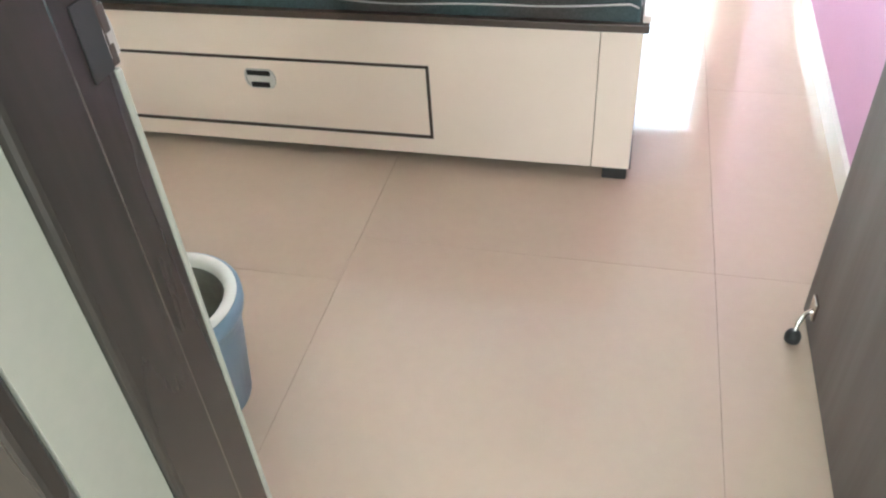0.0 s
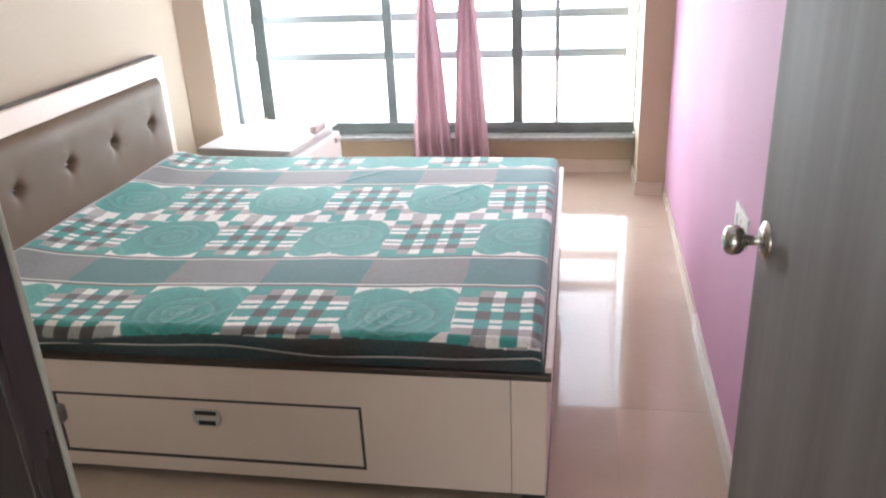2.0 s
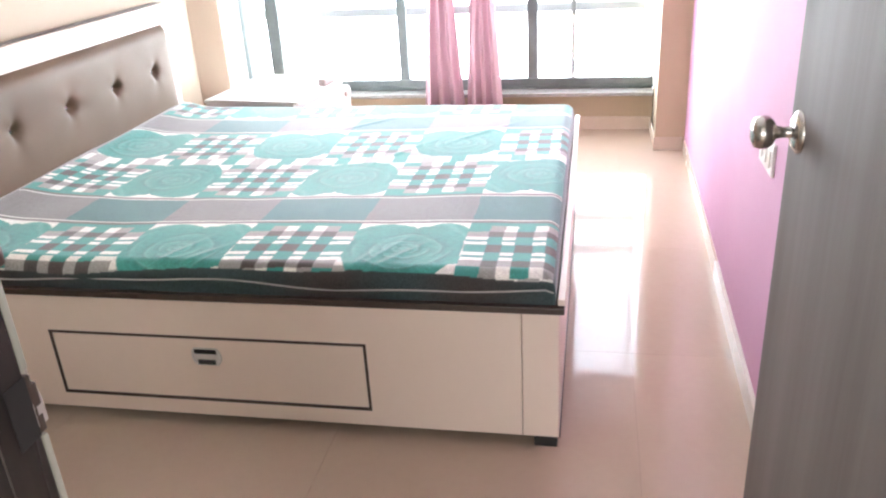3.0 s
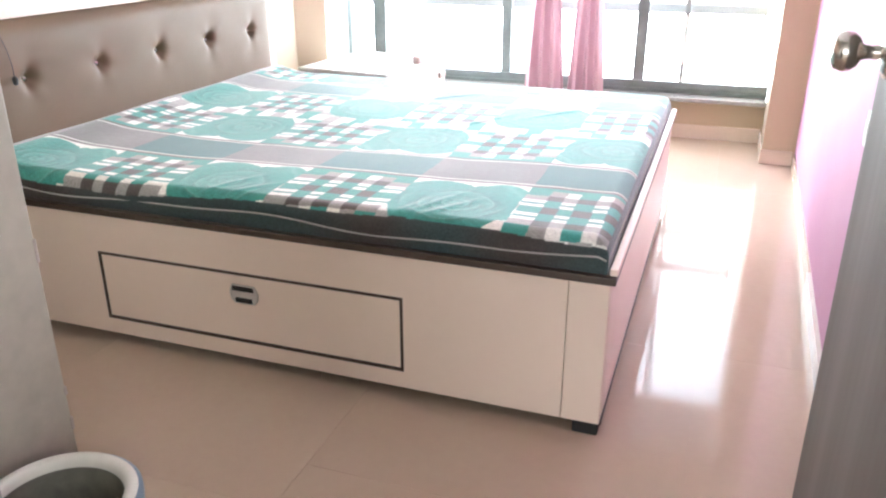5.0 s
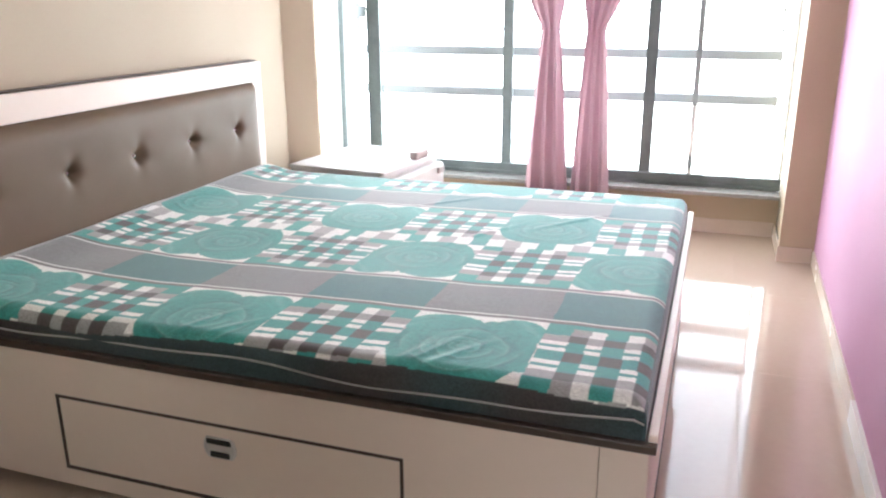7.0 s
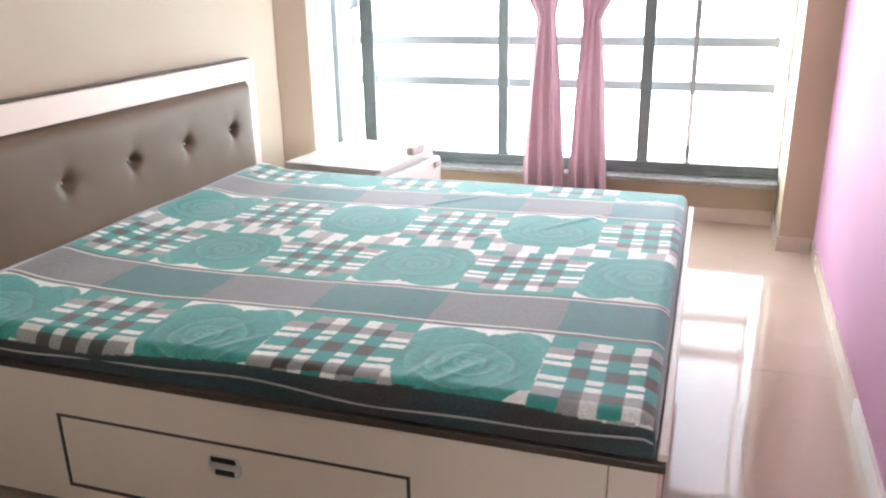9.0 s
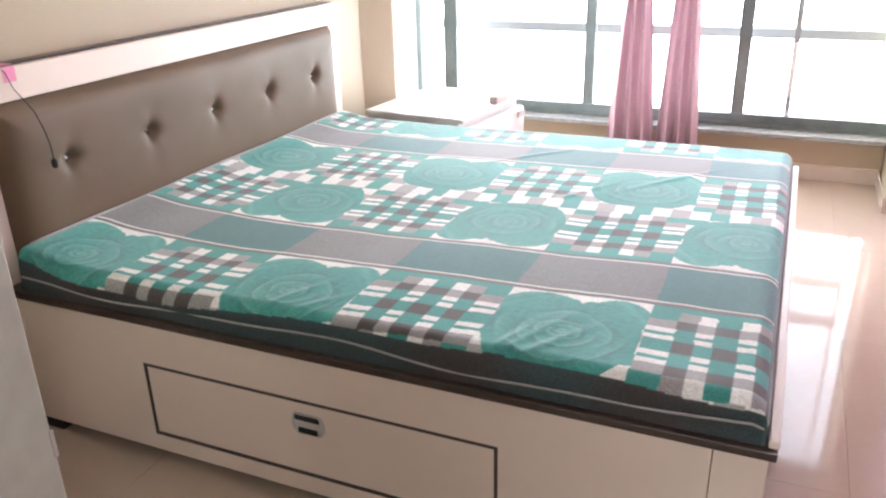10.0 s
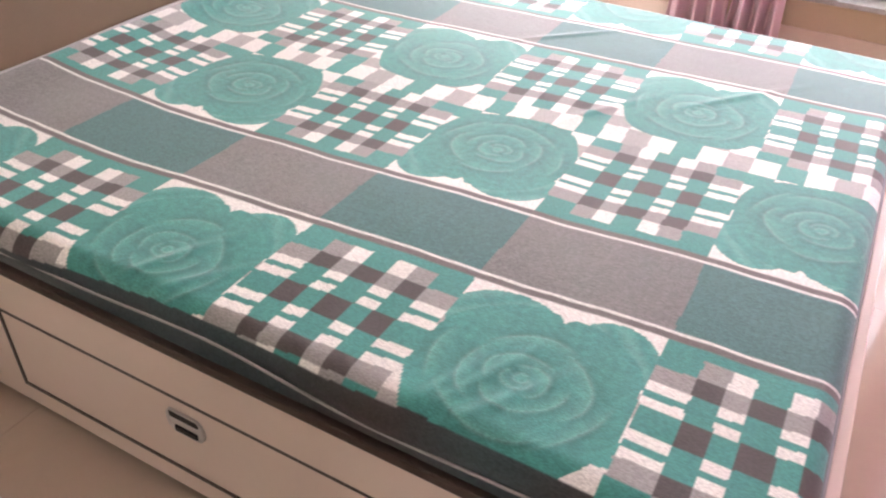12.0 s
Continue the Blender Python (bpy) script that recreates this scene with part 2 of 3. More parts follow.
structure("wall_pink", prism([(pink_x(-1.285), -1.285), (pink_x(2.838), 2.838), (pink_x(2.838) + 0.2, 2.838), (pink_x(-1.285) + 0.2, -1.285)], 0, CEILING_Z),
          PINK, "glossy pink painted bedroom wall", "wall")
structure("column_right", prism([(2.437, 2.838), (2.8, 2.838), (2.8, 3.47), (2.455, 3.47)], 0, CEILING_Z), BEIGE, "beige painted column beside the window", "column")
structure("wall_parapet", box((WALL_X - 0.2, 3.29, 0), (2.446, 3.47, 0.236)), BEIGE, "low beige painted wall under the window", "wall")
structure("wall_lintel", box((WALL_X - 0.2, 3.22, 2.387), (2.446, 3.47, CEILING_Z)), BEIGE, "beige painted wall over the window", "wall")
structure("wall_side_parapet", box((WALL_X - 0.2, 2.402, 0), (WALL_X, 3.288, 0.36)), BEIGE, "low beige painted wall under the side window", "wall")
structure("wall_side_lintel", box((WALL_X - 0.2, 2.402, 2.387), (WALL_X, 3.218, CEILING_Z)), BEIGE, "beige painted wall over the side window", "wall")
structure("ceiling", box((-1.5, -7.0, CEILING_Z), (4.2, 3.47, CEILING_Z + 0.15)), CEIL, "plain white painted ceiling", "ceiling")
# door wall, passage
structure("wall_door_left", box((-1.5, DOOR_Y0, 0), (JAMB_X - 0.0, DOOR_Y0 + 0.088, CEILING_Z)), WHITE_WALL, "pale painted wall beside the bedroom door", "wall")
structure("wall_door_inner", box((-1.5, DOOR_Y0 + 0.089, 0), (JAMB_X - 0.041, DOOR_Y1 - 0.002, CEILING_Z)), WHITE_WALL, "pale painted wall beside the bedroom door", "wall")
structure("wall_door_right", box((HINGE_X + 0.03, DOOR_Y0, 0), (4.2, DOOR_Y1 - 0.002, CEILING_Z)), WHITE_WALL, "pale painted wall beside the door hinges", "wall")
structure("wall_door_over", box((JAMB_X - 0.004, DOOR_Y0, 2.12), (HINGE_X + 0.03, DOOR_Y1 - 0.002, CEILING_Z)), WHITE_WALL, "pale painted wall over the bedroom door", "wall")
structure("wall_hall_back", box((-1.5, -7.0, 0), (4.2, -6.8, CEILING_Z)), WHITE_WALL, "plain pale wall at the back of the passage", "wall")
structure("wall_hall_left", box((-1.5, -6.8, 0), (-1.3, -1.522, CEILING_Z)), WHITE_WALL, "plain pale wall closing the passage", "wall")
structure("wall_hall_right", box((4.0, -6.8, 0), (4.2, -1.522, CEILING_Z)), WHITE_WALL, "plain pale wall closing the passage", "wall")

# hazy sky beyond the window
back = bmesh.new()
q = [back.verts.new(p) for p in ((-9, 9, -6), (9, 9, -6), (9, 9, 9), (-9, 9, 9))]
back.faces.new(q[::-1])
q = [back.verts.new(p) for p in ((-6, -2, -6), (-9, 9, -6), (-9, 9, 9), (-6, -2, 9))]
back.faces.new(q[::-1])
structure("backdrop", back, SKYGLOW, "burnt-out hazy white sky outside the window", "sky")

# two unseen area lamps standing in for the light that reaches the passage
def daylight(name, size, size_y, energy, eye, target):
    lamp = bpy.data.lights.new(name, "AREA")
    lamp.shape, lamp.size, lamp.size_y, lamp.energy, lamp.color = "RECTANGLE", size, size_y, energy, (1.0, 0.97, 0.92)
    new(name, lamp).matrix_world = look(eye, target)


daylight("passage_light", 4.6, 2.0, HALL * 0.70, (1.35, -6.6, 1.5), (1.75, 0.0, 0.5))
# added side lamp; no window stands in this wall
daylight("passage_side_light", 0.6, 1.0, HALL * 0.18, (3.95, -2.95, 1.45), (1.6, -0.6, 0.3))


# ---- window ----
def window_front():
    w = tagged(empty("window_1"), "dark aluminium window with a low stone sill, burnt out by daylight", "window", kind="structure")
    x0, x1 = WALL_X - 0.075, 2.445
    part("window_sill", box((WALL_X + 0.005, 3.19, 0.2365), (x1 - 0.003, 3.45, 0.262), 0.004), GRANITE, w, "grey polished stone sill")
    part("bottom_rail", box((x0, WIN_Y, 0.264), (x1, WIN_Y + 0.06, 0.329), 0.004), ALU, w)
    part("track_lip", box((x0, WIN_Y - 0.012, 0.264), (x1, WIN_Y - 0.001, 0.285), 0.002), ALU, w)
    part("top_rail", box((x0, WIN_Y, 2.324), (x1, WIN_Y + 0.06, 2.384), 0.004), ALU, w)
    for x, wd, d in ((-0.038, 0.088, 0.06), (0.843, 0.062, 0.05), (1.688, 0.067, 0.05)):
        part("mullion", box((x - wd / 2, WIN_Y + 0.002, 0.330), (x + wd / 2, WIN_Y + d, 2.323), 0.004), ALU, w)
    part("mullion", box((1.928, WIN_Y + 0.002, 0.725), (1.960, WIN_Y + 0.03, 2.323), 0.004), RAIL_GREY, w)
    part("mullion", box((1.930, WIN_Y + 0.004, 0.330), (1.958, WIN_Y + 0.03, 0.724), 0.004), ALUW, w, "white lower sash stile")
    part("mullion", box((2.428, WIN_Y + 0.002, 0.330), (x1, WIN_Y + 0.06, 2.323), 0.004), ALUW, w, "white end stile")
    part("latch", box((1.932, WIN_Y - 0.012, 0.365), (1.954, WIN_Y + 0.003, 0.437), 0.003), RAIL_GREY, w)
    for a, b in ((0.009, 0.809), (0.877, 1.651), (1.725, 1.926), (1.962, 2.425)):
        p = part("pane", box((a, WIN_Y + 0.026, 0.332), (b, WIN_Y + 0.03, 1.898)), GLASS, w)
        p.visible_shadow = False
        part("transom", box((a, WIN_Y + 0.006, 1.900), (b, WIN_Y + 0.05, 1.936), 0.003), ALU, w)
        part("upper_pane", box((a, WIN_Y + 0.026, 1.938), (b, WIN_Y + 0.03, 2.322)), FROST, w, "frosted upper pane")
    return w


def window_side():
    w = tagged(empty("window_2"), "narrow side window with thin dark sash and white frame", "window", kind="structure")
    part("window_sill", box((WALL_X - 0.15, 2.404, 0.361), (WALL_X + 0.015, 3.27, 0.385), 0.004), BEIGE, w)
    part("sash_rail", box((WALL_X - 0.06, 2.404, 0.386), (WALL_X - 0.03, 2.968, 0.412), 0.003), EDGE_L, w, "dull bottom sash rail")
    part("sash_stile", box((WALL_X - 0.06, 2.970, 0.386), (WALL_X - 0.03, 2.992, 2.380), 0.003), ALU, w)
    part("side_panel", box((WALL_X - 0.10, 2.994, 0.386), (WALL_X - 0.065, 3.31, 2.380), 0.003), ALUW, w, "white frame panel")
    part("crossbar", box((WALL_X - 0.064, 2.994, 1.205), (WALL_X - 0.03, 3.31, 1.275), 0.003), RAIL_GREY, w)
    p = part("pane", box((WALL_X - 0.05, 2.405, 0.413), (WALL_X - 0.046, 2.969, 2.380)), GLASS, w)
    p.visible_shadow = False
    return w


window_front()
window_side()

grille = tagged(empty("window_grille"), "outer grille of two painted steel rails", "grille")
for z in (0.994, 0.737):
    part("rail", box((-1.7, 3.56, z - 0.027), (2.396, 3.655, z + 0.027), 0.006), RAILPAINT, grille)
for k in range(8):
    part("bar", tube([(-1.6, 3.575, 1.13 + 0.117 * k), (2.392, 3.575, 1.13 + 0.117 * k)], 0.0055, 8), RAILPAINT, grille)
for x in (-1.62, 2.376):
    part("post", box((x, 3.656, -0.2), (x + 0.018, 3.67, 2.3), 0.004), ALUW, grille)


# ---- curtains ----
def curtain(cx_top, half_top, cx_tie, cx_bot, half_bot, seed):
    c = tagged(empty("curtain"), "pink cloth curtain gathered in at the middle", "curtain", group="window curtains")
    z_tie, z_top, z_bot = 1.154, 2.335, 0.02
    rnd = random.Random(seed)
    ph = rnd.random() * 6

    def place(s, k):
        z = z_bot + (z_top - z_bot) * k
        if z < z_tie:
            f = (z_tie - z) / (z_tie - z_bot)
            e = f ** 0.75
            cx, half = cx_tie + (cx_bot - cx_tie) * e, 0.045 + (half_bot - 0.045) * e
        else:
            f = (z - z_tie) / (z_top - z_tie)
            e = min(1, f * 2.1) ** 0.85
            cx, half = cx_tie + (cx_top - cx_tie) * e, 0.045 + (half_top - 0.045) * e
        depth = 0.012 + 0.02 * min(1, half / 0.12)
        y = 3.125 + depth * math.sin(s * 6.5 * math.pi + ph + 0.5 * math.sin(3 * z)) + 0.008 * math.sin(s * 17 + 4 * z)
        return (cx + half * (2 * s - 1), y, z)
    cloth = grid_mesh("cloth", [i / 70 for i in range(71)], [k / 60 for k in range(61)], place, CURTAIN, c)
    mod = cloth.modifiers.new("thick", "SOLIDIFY")
    mod.thickness = 0.003
    return c


curtain(1.059, 0.205, 1.139, 1.136, 0.142, 1)
curtain(1.482, 0.205, 1.397, 1.4, 0.12, 2)
rod = tagged(empty("curtain_rod"), "slim steel curtain rod over the window", "curtain rod")
part("rod", tube([(-0.03, 3.125, 2.35), (2.42, 3.125, 2.35)], 0.011, 12), STEEL, rod)

# ---- bed ----
BED_W = 1.858


def bed():
    b = empty("storage_bed", label="cream laminate storage bed with drawers and padded headboard", category="bed")
    z0, z1 = 0.038, 0.432
    # front (long) side built round the drawer opening
    dx0, dx1, dz0, dz1 = 0.474, 1.464, 0.088, 0.312
    part("side_panel", panel_with_hole(0.002, 1.898, z0, z1, dx0, dx1, dz0, dz1, 0.0, 0.018), LAMINATE, b)
    part("corner_panel", box((1.900, -0.001, z0), (1.999, 0.018, z1), 0.002), LAMINATE, b)
    part("drawer_edge", frame_ring(dx0, dx1, dz0, dz1, 0.009, 0.0, 0.006), EDGE, b, "dark edge band round the drawer")
    dr = part("drawer", box((dx0 + 0.0095, 0.0015, dz0 + 0.0095), (dx1 - 0.0095, 0.018, dz1 - 0.0095), 0.0015), LAMINATE, b)
    handle(dr, 0.976, 0.246)
    part("side_panel", box((0.002, BED_W - 0.018, z0), (1.999, BED_W, z1), 0.001), LAMINATE, b)
    part("foot_panel", box((1.982, 0.019, z0), (2.0, BED_W - 0.019, z1), 0.001), LAMINATE, b)
    part("foot_plinth_band", box((2.0005, 0.0, z0), (2.004, BED_W, z0 + 0.012)), EDGE, b)
    # dark top board with its edge
    part("top_board", box((0.0, -0.012, z1 + 0.001), (2.012, BED_W + 0.010, z1 + 0.021), 0.003), EDGE, b, "dark brown top board")
    part("foot_trim", box((1.994, 0.0, z1 + 0.022), (2.014, BED_W, z1 + 0.040), 0.003), LAMINATE, b, "cream edging along the foot end")
    for x in (0.04, 1.93):
        for y in (0.004, BED_W - 0.06):
            part("foot_pad", box((x, y, 0.0), (x + 0.065, y + 0.05, z0), 0.003), BLACK, b)
    # headboard
    part("head_back", box((-0.042, -0.016, 0.0), (-0.002, BED_W + 0.014, 1.04), 0.002), EDGE, b, "dark headboard back panel")
    part("head_top_rail", box((-0.001, -0.012, 0.945), (0.022, BED_W + 0.01, 1.034), 0.002), LAMINATE, b)
    part("head_stile", box((-0.001, -0.012, 0.434), (0.022, 0.052, 0.944), 0.002), LAMINATE, b)
    part("head_stile", box((-0.001, BED_W - 0.062, 0.434), (0.022, BED_W + 0.01, 0.944), 0.002), LAMINATE, b)
    buttons = [(0.262 + 0.332 * k, 0.757) for k in range(5)]
    y0, y1, pz0, pz1 = 0.054, BED_W - 0.064, 0.455, 0.943

    def pad(y, z):
        e = min(y - y0, y1 - y, z - pz0, pz1 - z)
        x = 0.014 + 0.055 * (1 - math.exp(-max(e, 0) / 0.022))
        for by, bz in buttons:
            d = math.hypot(y - by, z - bz)
            a = math.atan2(z - bz, y - by)
            x -= 0.026 * math.exp(-(d / 0.026) ** 2)
            x -= 0.008 * math.exp(-d / 0.07) * (0.8 + 0.35 * math.cos(4 * a + 0.7))
        x += 0.002 * noise.noise((y * 5, z * 5, 0.3))
        return (x, y, z)
    ys = [y0 + (y1 - y0) * i / 300 for i in range(301)]
    zs = [pz0 + (pz1 - pz0) * i / 90 for i in range(91)]
    cush = grid_mesh("headboard_cushion", ys, zs, pad, LEATHER, b)
    cush["label"] = "buttoned brown leatherette padding"
    for by, bz in buttons:
        part("button", lathe([(0.0, -0.004), (0.009, -0.003), (0.012, 0.002), (0.009, 0.007), (0.0, 0.009)], 16, "x", (0.036, by, bz)), STEEL, cush, "shiny tufting button", True)
    return b


def panel_with_hole(x0, x1, z0, z1, a0, a1, c0, c1, y0, y1):
    """An upright board with one rectangular opening cut through."""
    bm = bmesh.new()
    xs, zs = (x0, a0, a1, x1), (z0, c0, c1, z1)
    f = [[bm.verts.new((x, y0, z)) for x in xs] for z in zs]
    faces = [bm.faces.new((f[j][i], f[j][i + 1], f[j + 1][i + 1], f[j + 1][i])) for j in range(3) for i in range(3) if (i, j) != (1, 1)]
    ext = bmesh.ops.extrude_face_region(bm, geom=faces)
    for v in [g for g in ext["geom"] if isinstance(g, bmesh.types.BMVert)]:
        v.co.y = y1
    bmesh.ops.recalc_face_normals(bm, faces=bm.faces[:])
    return bm


def frame_ring(x0, x1, z0, z1, w, y0, y1):
    return panel_with_hole(x0, x1, z0, z1, x0 + w, x1 - w, z0 + w, z1 - w, y0, y1)


def handle(parent, x, z):
    """A flush pull: an oval plate with a raised rim, a long dark slot above and a shorter one below."""
    ring = [(-0.036, 0.029), (0.034, 0.029), (0.043, 0.020), (0.048, 0.004), (0.046, -0.014), (0.036, -0.028), (-0.030, -0.029), (-0.042, -0.018), (-0.046, 0.0), (-0.044, 0.018)]
    bm = bmesh.new()
    rows = [[bm.verts.new((x + a * f, y, z + c * f)) for a, c in ring] for f, y in ((1.0, -0.0005), (0.97, -0.0050), (0.90, -0.0055), (0.84, -0.0022))]
    n = len(ring)
    for p, q in zip(rows, rows[1:]):
        for i in range(n):
            bm.faces.new((p[i], p[(i + 1) % n], q[(i + 1) % n], q[i]))
    bm.faces.new(rows[-1])
    bmesh.ops.recalc_face_normals(bm, faces=bm.faces[:])
    h = part("pull_handle", bm, NICKEL, parent, "satin chrome flush pull")
    # raised black strips colour in the shade of the two hollow slots
    part("slot", box((x - 0.035, -0.0062, z + 0.010), (x + 0.034, -0.0010, z + 0.026), 0.002), BLACK, parent, "black strip put in for the shade of a finger slot")
    part("slot", box((x - 0.027, -0.0062, z - 0.026), (x + 0.027, -0.0010, z - 0.011), 0.002), BLACK, parent, "black strip put in for the shade of a finger slot")
    return h


def prism_y(points, y0, y1):
    bm = bmesh.new()
    a = [bm.verts.new((x, y0, z)) for x, z in points]
    c = [bm.verts.new((x, y1, z)) for x, z in points]
    n = len(points)
    for i in range(n):
        bm.faces.new((a[i], a[(i + 1) % n], c[(i + 1) % n], c[i]))
    bm.faces.new(a), bm.faces.new(c[::-1])
    bmesh.ops.recalc_face_normals(bm, faces=bm.faces[:])
    return bm


bed()


# ---- mattress with printed cover ----
MX0, MX1, MY0, MY1 = 0.072, 1.988, 0.002, 1.818
MZ0, MZ1 = 0.455, 0.542
TEAL, TEAL_L, TEAL_D = np.array((0.060, 0.295, 0.255)), np.array((0.21, 0.50, 0.45)), np.array((0.064, 0.178, 0.172))
PWHITE, PGREY, PBROWN = np.array((0.84, 0.83, 0.78)), np.array((0.205, 0.20, 0.19)), np.array((0.086, 0.075, 0.070))
SIDE_DARK, SIDE_TEAL = np.array((0.056, 0.047, 0.044)), np.array((0.042, 0.066, 0.069))
# gingham tile: shares of its width and depth, and what lies in each cell (t teal, g grey, w white, b brown, = double white line)
G_COLS, G_ROWS = (0.19, 0.13, 0.11, 0.15, 0.11, 0.13, 0.18), (0.13, 0.12, 0.17, 0.16, 0.17, 0.12, 0.13)
G_CELLS = ("tgwtwgt", "gbgbgbg", "=t=t=t=", "tbtbtbt", "=t=t=t=", "gbgbgbg", "tgwtwgt")


# rose petals: centre, radius, middle direction and half-reach of each curled edge
ROSE_PETALS = ((0.0, 0.0, 0.011, 0.5, 3.2), (0.004, 0.003, 0.024, 1.2, 2.2), (-0.006, 0.002, 0.036, 3.6, 2.0), (0.006, -0.004, 0.052, 5.4, 1.7),
               (-0.006, 0.008, 0.064, 1.9, 1.6), (0.012, 0.002, 0.083, 0.2, 1.1), (-0.016, -0.004, 0.088, 3.4, 1.2), (0.0, -0.010, 0.098, 4.9, 0.9),
               (0.004, 0.020, 0.112, 1.4, 1.1), (0.0, 0.004, 0.140, 2.6, 0.7), (0.010, 0.0, 0.138, 0.0, 0.6))


def print_colour(x, y):
    """The printed design: rose tiles and gingham tiles in staggered rows, with plain bands between white lines."""
    x = x + 0.0016 * np.sin(y * 19 + x * 5) + 0.0005 * np.sin(y * 97)
    y = y + 0.0020 * np.sin(x * 14) + 0.0005 * np.sin(x * 71 + y * 9)
    v = y - 0.05 * (x - 1.2) - 0.02 * np.exp(-((x - 0.15) / 0.22) ** 2)
    U, P, BW = 0.334, 1.02, 0.217
    v0 = np.mod(v - 0.336, P)
    cu = np.floor((x - 1.055) / U)
    odd = np.mod(cu, 2) == 1
    fu = np.mod(x - 1.055, U) / U
    band = v0 < BW
    far_half = (v0 - BW) > (P - BW) / 2
    e = np.where(far_half, P - v0, v0 - BW) - 0.016      # depth from the nearer band
    rose_tile = np.where(far_half, odd, ~odd)
    full = (P - BW) / 2 - 0.016
    c3 = lambda m: m[..., None]
    fleck = np.sin(x * 830 + 9 * np.sin(y * 210)) * np.sin(y * 640 + 7 * np.sin(x * 170))
    col = np.where(c3(odd), PGREY, TEAL_D) * (1 + 0.16 * c3(fleck))
    col = np.broadcast_to(col, x.shape + (3,)).copy()
    # gingham
    g = np.broadcast_to(TEAL, x.shape + (3,)).copy()
    ge = np.clip((e - 0.024) / 0.325, -1, 0.9999)
    tone = {"t": TEAL, "g": PGREY * 1.6, "w": PWHITE, "b": PBROWN}
    r0 = 0.0
    for rh, cells in zip(G_ROWS, G_CELLS):
        c0 = 0.0
        for cw, cell in zip(G_COLS, cells):
            m = (ge >= r0) & (ge < r0 + rh) & (fu >= c0) & (fu < c0 + cw)
            if cell == "=":
                f = (ge - r0) / rh
                g[m & ((f < 0.38) | (f > 0.62))] = PWHITE
            else:
                g[m] = tone[cell]
            c0 += cw
        r0 += rh
    ci, cj = np.floor((x - 1.055) / (U / 6)), np.floor((e - 0.349) / 0.052)
    dull = np.where(c3(np.mod(ci + 3 * cj, 4) < 2), TEAL * 1.1, PGREY * 2.0)
    check = np.where(c3(np.mod(ci + cj, 2) == 0), PWHITE * 0.97, dull)
    between = e > 0.349
    g = np.where(c3(between), check, g)
    # rose: a round bloom towards the middle of the print, two outer petals towards the band
    side = np.where(far_half, -1.0, 1.0)
    ra, rb = (fu - 0.5) * U * side, e - 0.192
    th = np.arctan2(rb, ra)
    wob = 0.018 * np.cos(5 * th + 0.6) + 0.014 * np.sin(9 * th)
    bloom = (np.abs(ra / 0.167) ** 2.6 + np.abs(rb / 0.166) ** 2.5) * (1 - 2 * wob) < 1
    petal_a = ((ra + 0.100) / 0.076) ** 2 + ((rb + 0.104) / 0.082) ** 2 < 1
    petal_b = ((ra - 0.078) / 0.096) ** 2.0 + ((rb + 0.108) / 0.078) ** 2 < 1
    notch = (e < 0.045) & (np.abs(ra + 0.012) < 0.034 - 0.8 * e)
    rose = (bloom | petal_a | petal_b | ((np.abs(ra) < 0.150 + 0.010 * np.sin(rb * 70)) & (rb < 0.02) & (rb > -0.150))) & ~notch
    light, dusk = np.zeros_like(ra), np.zeros_like(ra)
    for k, (cx, cy, rad, mid, reach) in enumerate(ROSE_PETALS):
        dx, dy = ra - cx, (rb - cy) * 1.12
        d = np.hypot(dx, dy) - rad * (1 + 0.05 * np.sin(3 * np.arctan2(dy, dx) + k))
        turn = np.abs(np.mod(np.arctan2(dy, dx) - mid + math.pi, math.tau) - math.pi)
        win = np.clip((reach - turn) / 0.5, 0, 1)
        light = np.maximum(light, np.exp(-(d / 0.0038) ** 2) * win)
        light = np.maximum(light, 0.55 * np.exp(-np.clip(-d, 0, 1) / 0.016) * (d < 0) * win)
        dusk = np.maximum(dusk, np.exp(-np.clip(d, 0, 1) / 0.014) * (d > 0) * win)
    for mask, ang in ((petal_a & ~bloom, 0.9), (petal_b & ~bloom, -0.7)):
        al = np.sin((ra * math.sin(ang) + rb * math.cos(ang)) * 150 + 14 * ra)
        light = np.where(mask, 0.30 + 0.30 * al, light)
    brush = 0.5 + 0.5 * np.sin(ra * 95 + 4 * np.sin(rb * 48)) * np.sin(rb * 110 + 3 * np.sin(ra * 60))
    rc = TEAL * (0.92 + 0.20 * c3(brush) - 0.34 * c3(dusk)) + (TEAL_L - TEAL) * c3(light) * 0.55
    ro = np.where(c3(e < 0.11), PWHITE * 0.97, check)
    ro = np.where(c3(rose), rc, ro)
    col = np.where(c3(~band & ~rose_tile), g, col)
    col = np.where(c3(~band & rose_tile), ro, col)
    # white line inside each band edge, brown line outside
    for c, s in ((0.0, 1), (BW, -1)):
        d = (v0 - c) * s
        d = np.where(d < -P / 2, d + P, np.where(d > P / 2, d - P, d))
        soft_in = lambda lo, hi: c3(np.clip((d - lo) / 0.003 + 0.5, 0, 1) * np.clip((hi - d) / 0.003 + 0.5, 0, 1))
        k = soft_in(-0.016, 0.0)
        col = col * (1 - k) + (PBROWN * 1.5 + 0.02) * k
        k = soft_in(0.0, 0.0065)
        col = col * (1 - k) + PWHITE * k
    return col


